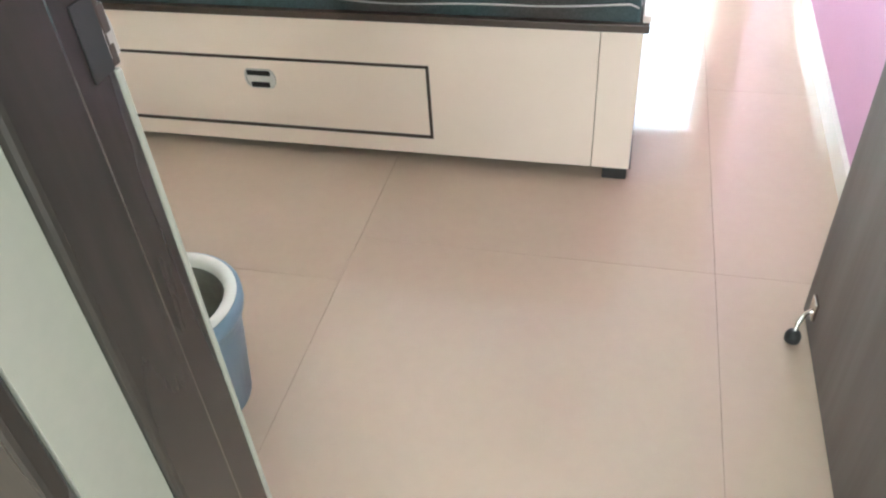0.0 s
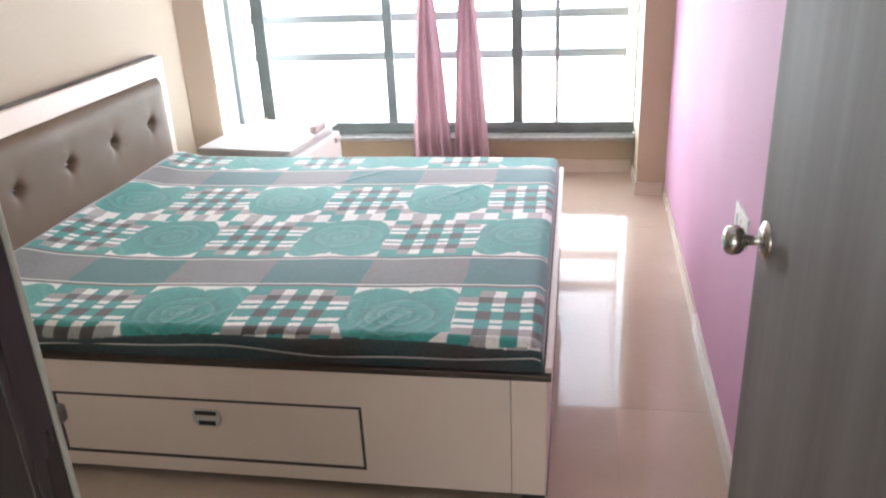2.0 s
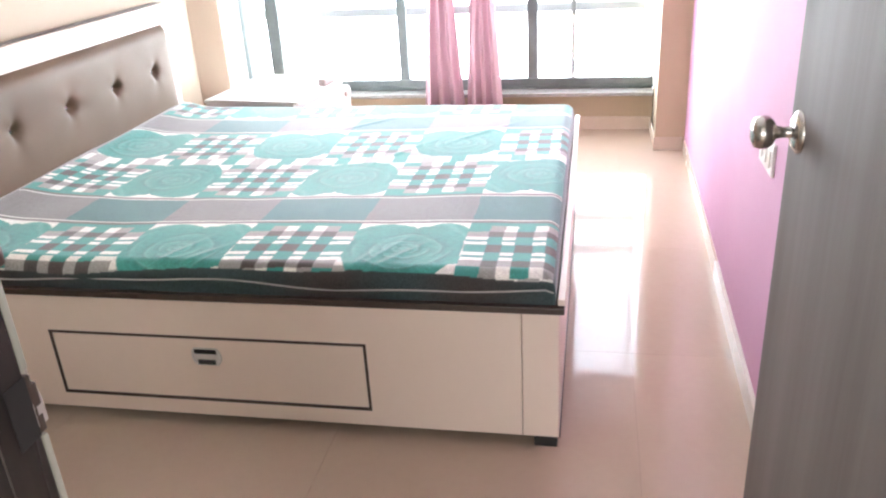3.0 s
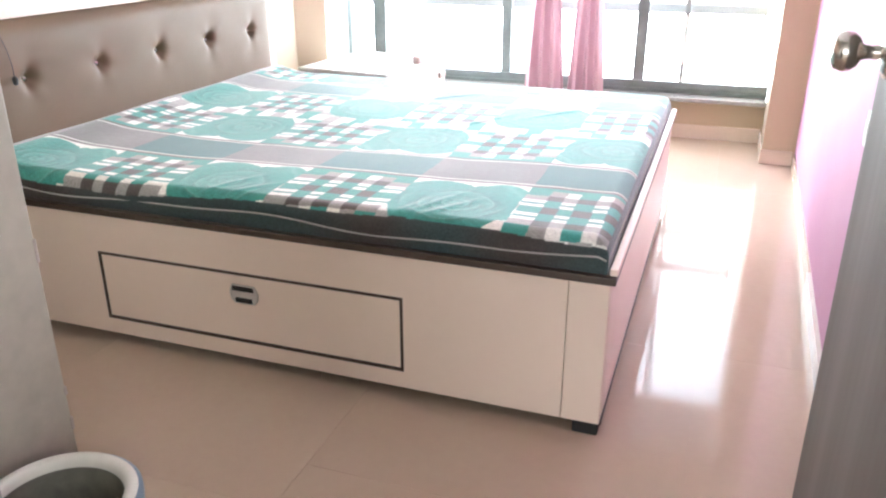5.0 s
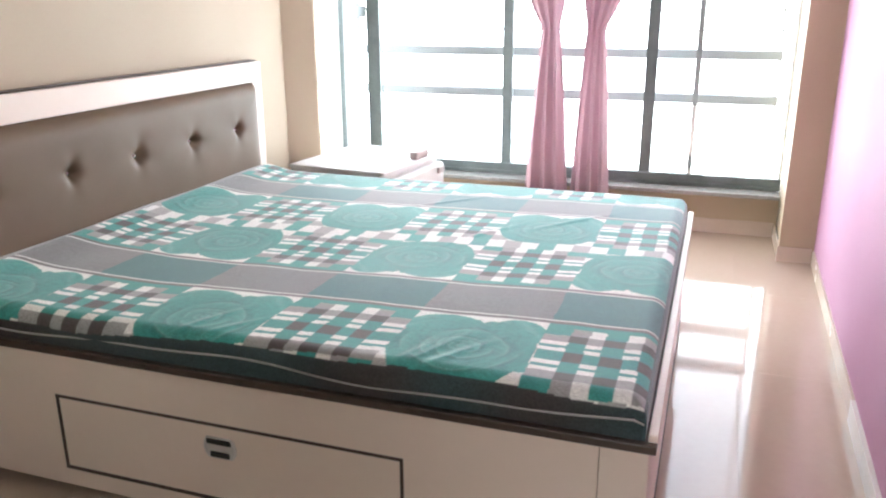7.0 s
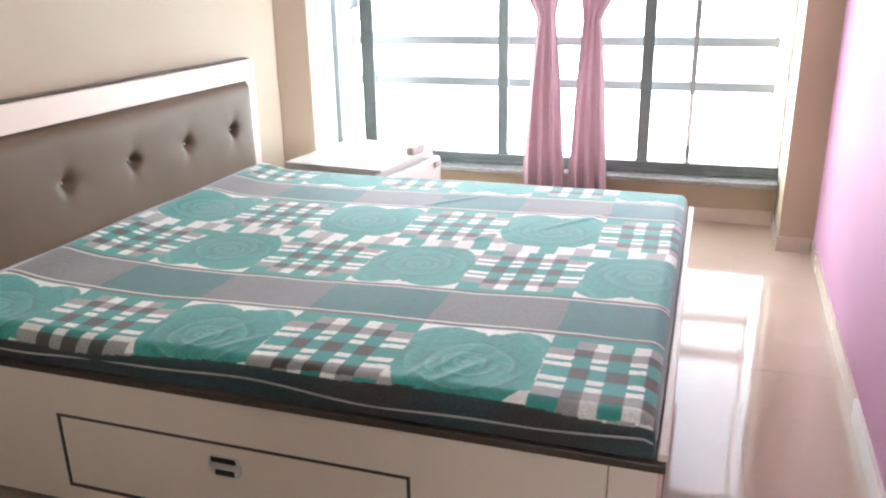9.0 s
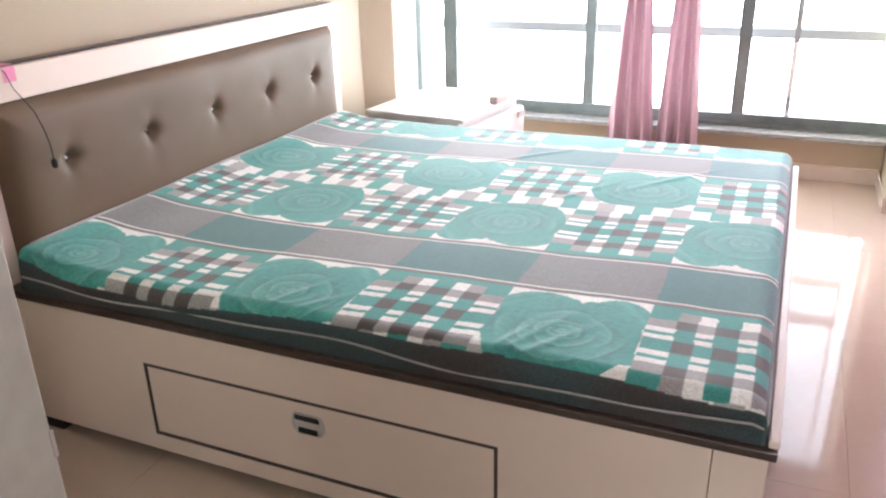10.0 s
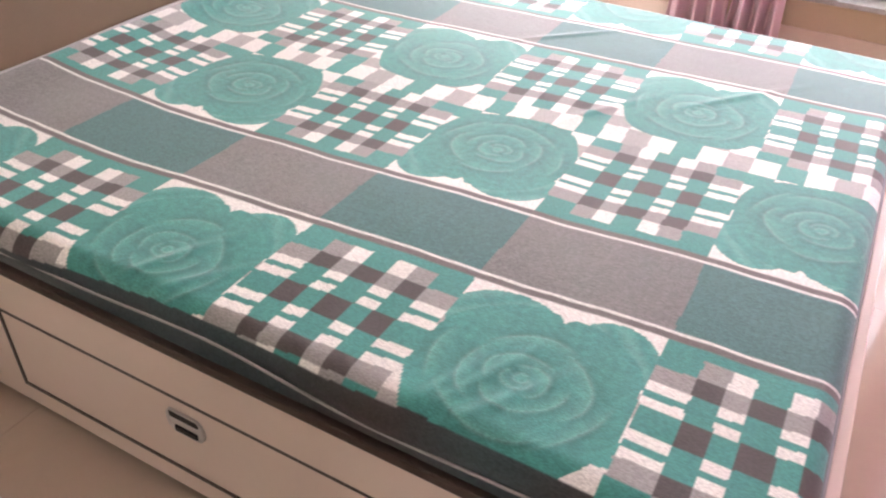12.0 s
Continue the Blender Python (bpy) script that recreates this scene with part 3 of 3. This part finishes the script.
def mattress():
    m = empty("mattress", label="thin mattress in a teal rose-and-check printed cover", category="mattress")
    R, H = 0.045, MZ1 - MZ0
    tail = R * math.pi / 2 + (H - R)          # arc length from the crest down to the base
    s = np.linspace(MX0, MX1 - R + tail, 640)
    t = np.linspace(MY0 + R - tail, MY1 - R + tail, 640)
    nx, ny = len(s), len(t)
    S, T = np.meshgrid(s, t)

    def wrap(u, lo, hi):
        """Fold at both ends: place along, and drop."""
        along, drop = u.copy(), np.zeros_like(u)
        for sign, lim in ((-1, lo), (1, hi)):
            d = sign * (u - (lim - sign * R))
            ang = np.clip(d / R, 0, math.pi / 2)
            over = np.clip(d - R * math.pi / 2, 0, None)
            on = d > 0
            along = np.where(on, (lim - sign * R) + sign * R * np.sin(ang), along)
            drop = np.where(on, R * (1 - np.cos(ang)) + over, drop)
        return along, drop
    X, dx = wrap(S, -9, MX1)
    Y, dy = wrap(T, MY0, MY1)
    fl = np.vectorize(lambda a, c: noise.noise((a * 2.2, c * 2.2, 0.0)) * 0.006 + noise.noise((a * 9, c * 6, 2.0)) * 0.0016)
    drop = np.minimum(np.maximum(dx, dy) + 0.25 * np.minimum(dx, dy), H)
    Z = MZ1 - drop + fl(S, T) * (1 - drop / H) - 0.010 * np.exp(-((S - 0.9) / 0.6) ** 2 - ((T - 0.7) / 0.35) ** 2)
    for cx, cy, ang, ln in ((1.50, 0.10, 1.15, 0.13), (1.545, 0.08, 1.0, 0.12), (1.46, 0.07, 1.2, 0.09), (0.90, 0.08, 1.1, 0.10), (1.62, 1.30, 0.9, 0.16), (1.35, 1.05, 1.0, 0.14),
                            (0.98, 0.06, 0.95, 0.09), (1.10, 1.45, 0.8, 0.15)):
        ux, uy = math.cos(ang), math.sin(ang)
        al, ac = (S - cx) * ux + (T - cy) * uy, -(S - cx) * uy + (T - cy) * ux
        Z += 0.0036 * np.exp(-(ac / 0.013) ** 2 - (al / ln) ** 2)
    Z += 0.026 * np.exp(-((S - MX0) / 0.10) ** 2) * (1 - drop / H)
    sag = np.clip(dy / H, 0, 1) * (1 - np.clip(dy / H, 0, 1)) * 4
    Y += (0.006 * np.sin(S * 6.5 + 1) + 0.003 * np.sin(S * 17)) * sag
    verts = np.stack([X, Y, Z], -1).reshape(-1, 3)
    idx = np.arange(nx * ny).reshape(ny, nx)
    faces = np.stack([idx[:-1, :-1], idx[:-1, 1:], idx[1:, 1:], idx[1:, :-1]], -1).reshape(-1, 4)
    me = bpy.data.meshes.new("cover")
    me.from_pydata(verts.tolist(), [], faces.tolist())
    me.polygons.foreach_set("use_smooth", [True] * len(me.polygons))
    col = print_colour(S, T)
    mixs = 0.5 + 0.5 * np.sin(S * 9 + 2 * np.sin(S * 4))
    dark = SIDE_DARK + (SIDE_TEAL - SIDE_DARK) * mixs[..., None]
    seam = 0.003 - 0.020 * np.exp(-((S - 0.40) / 0.32) ** 2) + 0.012 * np.exp(-((S - 1.60) / 0.2) ** 2) + 0.006 * np.exp(-((S - 0.95) / 0.12) ** 2) + 0.004 * np.sin(S * 5.5 + 0.8) + 0.0025 * np.sin(S * 19)      # where the print ends near the long edges
    col = np.where(((T < seam) | (T > MY1 - 0.02))[..., None], dark, col)
    col = np.where((dx > 0.022)[..., None], SIDE_TEAL * 1.3, col)
    at = me.color_attributes.new("print", "FLOAT_COLOR", "POINT")
    rgba = np.ones((nx * ny, 4), dtype=np.float32)
    rgba[:, :3] = col.reshape(-1, 3)
    at.data.foreach_set("color", rgba.ravel())
    me.materials.append(WEAVE)
    cover = new("cover", me)
    cover.parent = m
    cover["label"] = "teal, white and grey printed cotton cover"
    part("foam_core", box((MX0, MY0 + 0.02, MZ0), (MX1 - 0.02, MY1 - 0.02, MZ1 - 0.02), 0.01), MATT_SIDE, m)
    pts = [(x, MY0 - 0.002 + 0.004 * math.sin(x * 6.5 + 1), 0.489 + 0.007 * math.sin(x * 6.0 + 2.2) + 0.004 * math.sin(x * 13)) for x in [MX0 + 0.01 + (MX1 - MX0 - 0.035) * i / 80 for i in range(81)]]
    pts += [(MX1 - 0.006, 0.010, 0.487), (MX1 + 0.001, 0.03, 0.488)]
    pts += [(MX1 + 0.001, y, 0.490 + 0.004 * math.sin(y * 7)) for y in [0.06 + 1.7 * i / 60 for i in range(61)]]
    part("piping", tube(pts, 0.0027, 6), PIPING, m, "pale piping", True)
    part("piping", tube([(MX0 + 0.004, y, MZ1 + 0.026 + 0.002 * math.sin(y * 9)) for y in [0.06 + 1.7 * i / 50 for i in range(51)]], 0.005, 6), PIPING, m, "pale piping", True)
    return m


mattress()


# ---- bedside table ----
def bedside_table():
    t = empty("bedside_table", label="white laminate bedside table with rounded drawer front", category="bedside table")
    x0, x1, y0, y1, z1 = 0.06, 0.592, 1.954, 2.57, 0.525
    part("body", box((x0, y0, 0.04), (x1 - 0.02, y1, z1 - 0.02), 0.002), LAMINATE_W, t)
    part("top", box((x0, y0 - 0.008, z1 - 0.019), (x1 + 0.01, y1 + 0.008, z1), 0.005), LAMINATE_W, t)
    part("top_edge", box((x0, y0 - 0.0125, z1 - 0.017), (x1 + 0.005, y0 - 0.0085, z1 - 0.003)), LAMINATE_W, t)
    for za, zb in ((0.06, 0.25), (0.26, 0.475)):
        d = part("drawer", box((x1 - 0.019, y0 + 0.004, za), (x1 + 0.03, y1 - 0.004, zb), 0.016, seg=4), LAMINATE_W, t)
        part("handle", box((x1 + 0.031, y1 - 0.10, zb - 0.05), (x1 + 0.045, y1 - 0.03, zb - 0.02), 0.005), EDGE_L, d)
    for x in (x0 + 0.02, x1 - 0.07):
        for y in (y0 + 0.02, y1 - 0.07):
            part("foot", box((x, y, 0), (x + 0.04, y + 0.04, 0.04), 0.002), BLACK, t)
    part("top_guard", box((x1 - 0.035, y0 + 0.33, z1 + 0.0005), (x1 + 0.009, y0 + 0.47, z1 + 0.042), 0.010, seg=3), GUARD, t, "dusky pink raised lip")
    # stands slightly askew to the wall
    turn, pivot = Matrix.Rotation(radians(-7), 4, "Z"), Vector((0.60, 1.946, 0))
    t.matrix_world = Matrix.Translation(pivot) @ turn @ Matrix.Translation(-pivot)
    return t


GUARD = material("dusky_pink_plastic", (0.55, 0.44, 0.42), 0.45)
LAMINATE_W = material("white_laminate", (0.86, 0.84, 0.81), 0.35, scale=3, bump=0.02)
bedside_table()


# ---- door ----
def door():
    d = tagged(empty("door_1"), "open grey-brown laminate door with steel knob", "door", kind="structure")
    d_y0, d_y1 = -1.278, -0.44
    leaf = part("leaf", box((2.402, d_y0, 0.008), (2.437, d_y1, 2.04), 0.002), DOORLAM, d)
    # knob with rose, on the face towards the bed
    ky, kz = -0.505, 1.062
    k = part("knob", lathe([(0.0, -0.076), (0.014, -0.075), (0.024, -0.070), (0.0275, -0.060), (0.027, -0.050), (0.021, -0.042), (0.011, -0.037), (0.0095, -0.028), (0.0095, -0.012), (0.012, -0.010)], 28, "x", (2.402, ky, kz)), STEEL, leaf, "round steel knob", True)
    part("knob_rose", lathe([(0.013, -0.014), (0.024, -0.012), (0.034, -0.006), (0.036, -0.001), (0.036, 0.0)], 28, "x", (2.402, ky, kz)), STEEL, leaf, "", True)
    for z in (0.25, 1.05, 1.82):
        part("hinge", lathe([(0.006, z - 0.05), (0.007, z - 0.049), (0.007, z + 0.049), (0.006, z + 0.05)], 10, "z", (2.443, -1.277, 0)), STEEL, leaf)
    # hinged rubber door stop low on the leaf
    part("stop_bracket", box((2.394, -0.535, 0.062), (2.4018, -0.50, 0.108), 0.002), STEEL, leaf, "steel door stop bracket")
    part("stop_arm", tube([(2.395, -0.518, 0.078), (2.384, -0.522, 0.070), (2.374, -0.530, 0.050), (2.370, -0.537, 0.030)], 0.005), STEEL, leaf)
    part("stop_foot", lathe([(0.012, 0.0), (0.016, 0.003), (0.017, 0.016), (0.013, 0.026), (0.006, 0.031)], 16, "z", (2.369, -0.539, 0.004)), BLACK, leaf, "black rubber foot", True)
    return d


door()
df = tagged(empty("door_frame"), "dark polished wooden door frame in a pale plastered wall", "door frame", kind="structure")
part("jamb", box((JAMB_X - 0.04, -1.345, 0.0), (JAMB_X, -1.287, 2.10), 0.003), DARKWOOD, df)
part("stop_bead", box((JAMB_X - 0.04, -1.431, 0.0), (JAMB_X + 0.012, -1.346, 2.10), 0.006), DARKWOOD, df)
part("jamb", box((HINGE_X, -1.405, 0.0), (HINGE_X + 0.029, -1.286, 2.10), 0.004), DARKWOOD, df)
part("head", box((JAMB_X + 0.013, -1.405, 2.06), (HINGE_X - 0.001, -1.286, 2.10), 0.004), DARKWOOD, df)
for za, zb in ((0.0, 0.982), (1.056, 2.11)):
    part("plaster_edge", box((JAMB_X - 0.05, -1.2865, za), (JAMB_X + 0.001, -1.279, zb), 0.002), WHITE_WALL, df, "white plaster edge")
part("architrave", box((JAMB_X - 0.17, -1.547, 0.0), (JAMB_X - 0.001, -1.5205, 2.16), 0.006), DARKWOOD, df)
part("architrave", box((HINGE_X + 0.034, -1.547, 0.0), (HINGE_X + 0.17, -1.5205, 2.16), 0.006), DARKWOOD, df)
strike = part("strike_plate", box((JAMB_X + 0.0005, -1.318, 0.985), (JAMB_X + 0.002, -1.2885, 1.052), 0.0008), BLACK, df, "dark worn strike plate")
for z, h, d in ((0.986, 0.020, 0.010), (1.004, 0.012, 0.005), (1.014, 0.026, 0.012), (1.038, 0.013, 0.007)):
    part("torn_edge", box((JAMB_X - 0.006, -1.2885, z), (JAMB_X + 0.002, -1.2885 + d, z + h), 0.002), EDGE, strike, "splintered dark wood edge")
part("bare_patch", prism_y([(JAMB_X - 0.003, 0.990), (JAMB_X + 0.0015, 0.994), (JAMB_X + 0.0015, 1.020), (JAMB_X - 0.001, 1.030), (JAMB_X - 0.004, 1.012)], -1.290, -1.2745), EDGE_L, strike, "pale bare wood")
part("latch_stub", lathe([(0.004, -0.010), (0.007, -0.007), (0.007, 0.007), (0.004, 0.010)], 12, "z", (JAMB_X - 0.002, -1.275, 1.17)), EDGE, df, "dark latch stub", True)


# ---- waste bin ----
def bucket(cx, cy):
    b = empty("plastic_bucket", label="blue-grey plastic bucket with an off-white rim", category="bucket")
    b.location = (cx, cy, 0)
    part("body", lathe([(0.10, 0.0), (0.108, 0.003), (0.13, 0.20), (0.134, 0.235), (0.142, 0.238), (0.145, 0.25), (0.145, 0.272), (0.138, 0.276)], 40, caps=(True, False)), PLASTIC_BLUE, b, "", True)
    part("rim", lathe([(0.112, 0.262), (0.114, 0.277), (0.122, 0.283), (0.132, 0.283), (0.1375, 0.277)], 40, caps=(False, False)), PLASTIC_WHITE, b, "off-white rim", True)
    part("lining", lathe([(0.117, 0.2765), (0.110, 0.24), (0.100, 0.06), (0.0, 0.06)], 36, caps=(False, False)), BUCKET_IN, b, "dull lining", True)
    return b


bucket(1.165, -0.90)

# ---- small things ----
cord = empty("charger_cord", label="thin black cord hanging over the headboard", category="cord")
part("wire", tube([(-0.015, 0.10, 1.043), (0.012, 0.125, 1.042), (0.026, 0.14, 1.025), (0.03, 0.152, 0.98), (0.072, 0.168, 0.915), (0.078, 0.182, 0.86), (0.079, 0.19, 0.81), (0.079, 0.19, 0.775)], 0.0016, 6), BLACK, cord)
part("plug", lathe([(0.004, -0.014), (0.008, -0.010), (0.009, 0.006), (0.004, 0.014)], 12, "z", (0.080, 0.19, 0.765)), BLACK, cord, "", True)
tape = empty("pink_tape_strip", label="strip of pink tape stuck over the headboard top", category="tape")
part("strip", box((0.0225, 0.135, 0.995), (0.0235, 0.175, 1.035)), PINK_TAPE, tape)
part("fold", box((-0.04, 0.13, 1.0405), (0.0235, 0.17, 1.0415)), PINK_TAPE, tape)
part("flap", box((-0.0415, 0.10, 1.042), (-0.0405, 0.155, 1.105)), PINK_PALE, tape, "pale pink flap against the wall")

sock = empty("wall_socket", label="white switch plate with three rockers on the pink wall", category="socket")
sy = 0.40
plate = part("plate", box((pink_x(sy) - 0.010, sy - 0.088, 0.700), (pink_x(sy) + 0.003, sy + 0.088, 0.790), 0.004), SOCKET_W, sock)
for k in (-1, 0, 1):
    part("rocker", box((pink_x(sy) - 0.014, sy + 0.052 * k - 0.016, 0.722), (pink_x(sy) - 0.0105, sy + 0.052 * k + 0.016, 0.768), 0.002), SOCKET_W, sock)

for z, d in ((0.605, 0.05), (0.30, 0.02), (0.215, 0.03)):
    chip = box((0.9535, -0.6525, z), (0.9595, -0.6455, z + d), 0.001)
    part("corner_chip", chip, EDGE_L, bpy.data.objects["wall_bath"], "chipped paint on the corner")

# ---- skirting ----
skp = tagged(empty("baseboard_pink"), "glossy pale tile skirting along the pink wall", "skirting", kind="structure")
for k in range(7):
    ya, yb = -1.27 + 0.6 * k, min(-1.27 + 0.6 * k + 0.597, 2.815)
    if ya < 2.8:
        th = 0.014 if yb < 1.2 else 0.009
        part("skirting_tile", prism([(pink_x(ya) - th, ya), (pink_x(yb) - th, yb), (pink_x(yb) + 0.002, yb), (pink_x(ya) + 0.002, ya)], 0, 0.075), SKIRT_W if yb < 1.2 else SKIRT, skp)
for name, lo, hi, lab in (("baseboard_parapet", (0.05, 3.278, 0), (2.432, 3.2895, 0.085), "beige tile skirting under the window"),
                          ("baseboard_column", (2.427, 2.825, 0), (2.593, 2.8375, 0.08), "beige tile skirting round the column"),
                          ("baseboard_column_side", (2.431, 2.8385, 0), (2.4385, 3.277, 0.08), "beige tile skirting round the column"),
                          ("baseboard_head", (WALL_X - 0.001, -0.63, 0), (WALL_X + 0.011, -0.02, 0.085), "beige tile skirting on the headboard wall"),
                          ("baseboard_corner", (0.957, -1.27, 0), (0.968, -0.648, 0.085), "veined stone skirting at the wall corner")):
    structure(name, box(lo, hi, 0.002), SKIRT, lab, "skirting")

# ---- floor tiles ----
floor = tagged(empty("floor"), "glossy peach-beige vitrified floor tiles with thin joints", "floor", kind="structure")
TS = 0.875
tile_mesh = {}


def floor_tile(x0, y0, x1, y1):
    key = (round(x1 - x0, 3), round(y1 - y0, 3))
    if key not in tile_mesh:
        bm = box((0, 0, -0.006), (x1 - x0, y1 - y0, 0.0), 0.0)
        me = bpy.data.meshes.new("floor_tile")
        bm.to_mesh(me)
        bm.free()
        me.materials.append(TILE)
        tile_mesh[key] = me
    ob = new("floor_tile", tile_mesh[key])
    ob.parent = floor
    ob.location = (x0, y0, 0)


for i in range(-5, 6):
    for j in range(-7, 7):
        x0, y0 = 1.345 + TS * i, -0.345 + TS * j - (0.165 if i < 0 else 0.0)
        x1, y1 = x0 + TS - 0.0009, y0 + TS - 0.0009
        x0, y0, x1, y1 = max(x0, -1.5), max(y0, -7.0), min(x1, 4.2), min(y1, 3.29)
        if x1 - x0 > 0.05 and y1 - y0 > 0.05:
            floor_tile(x0, y0, x1, y1)
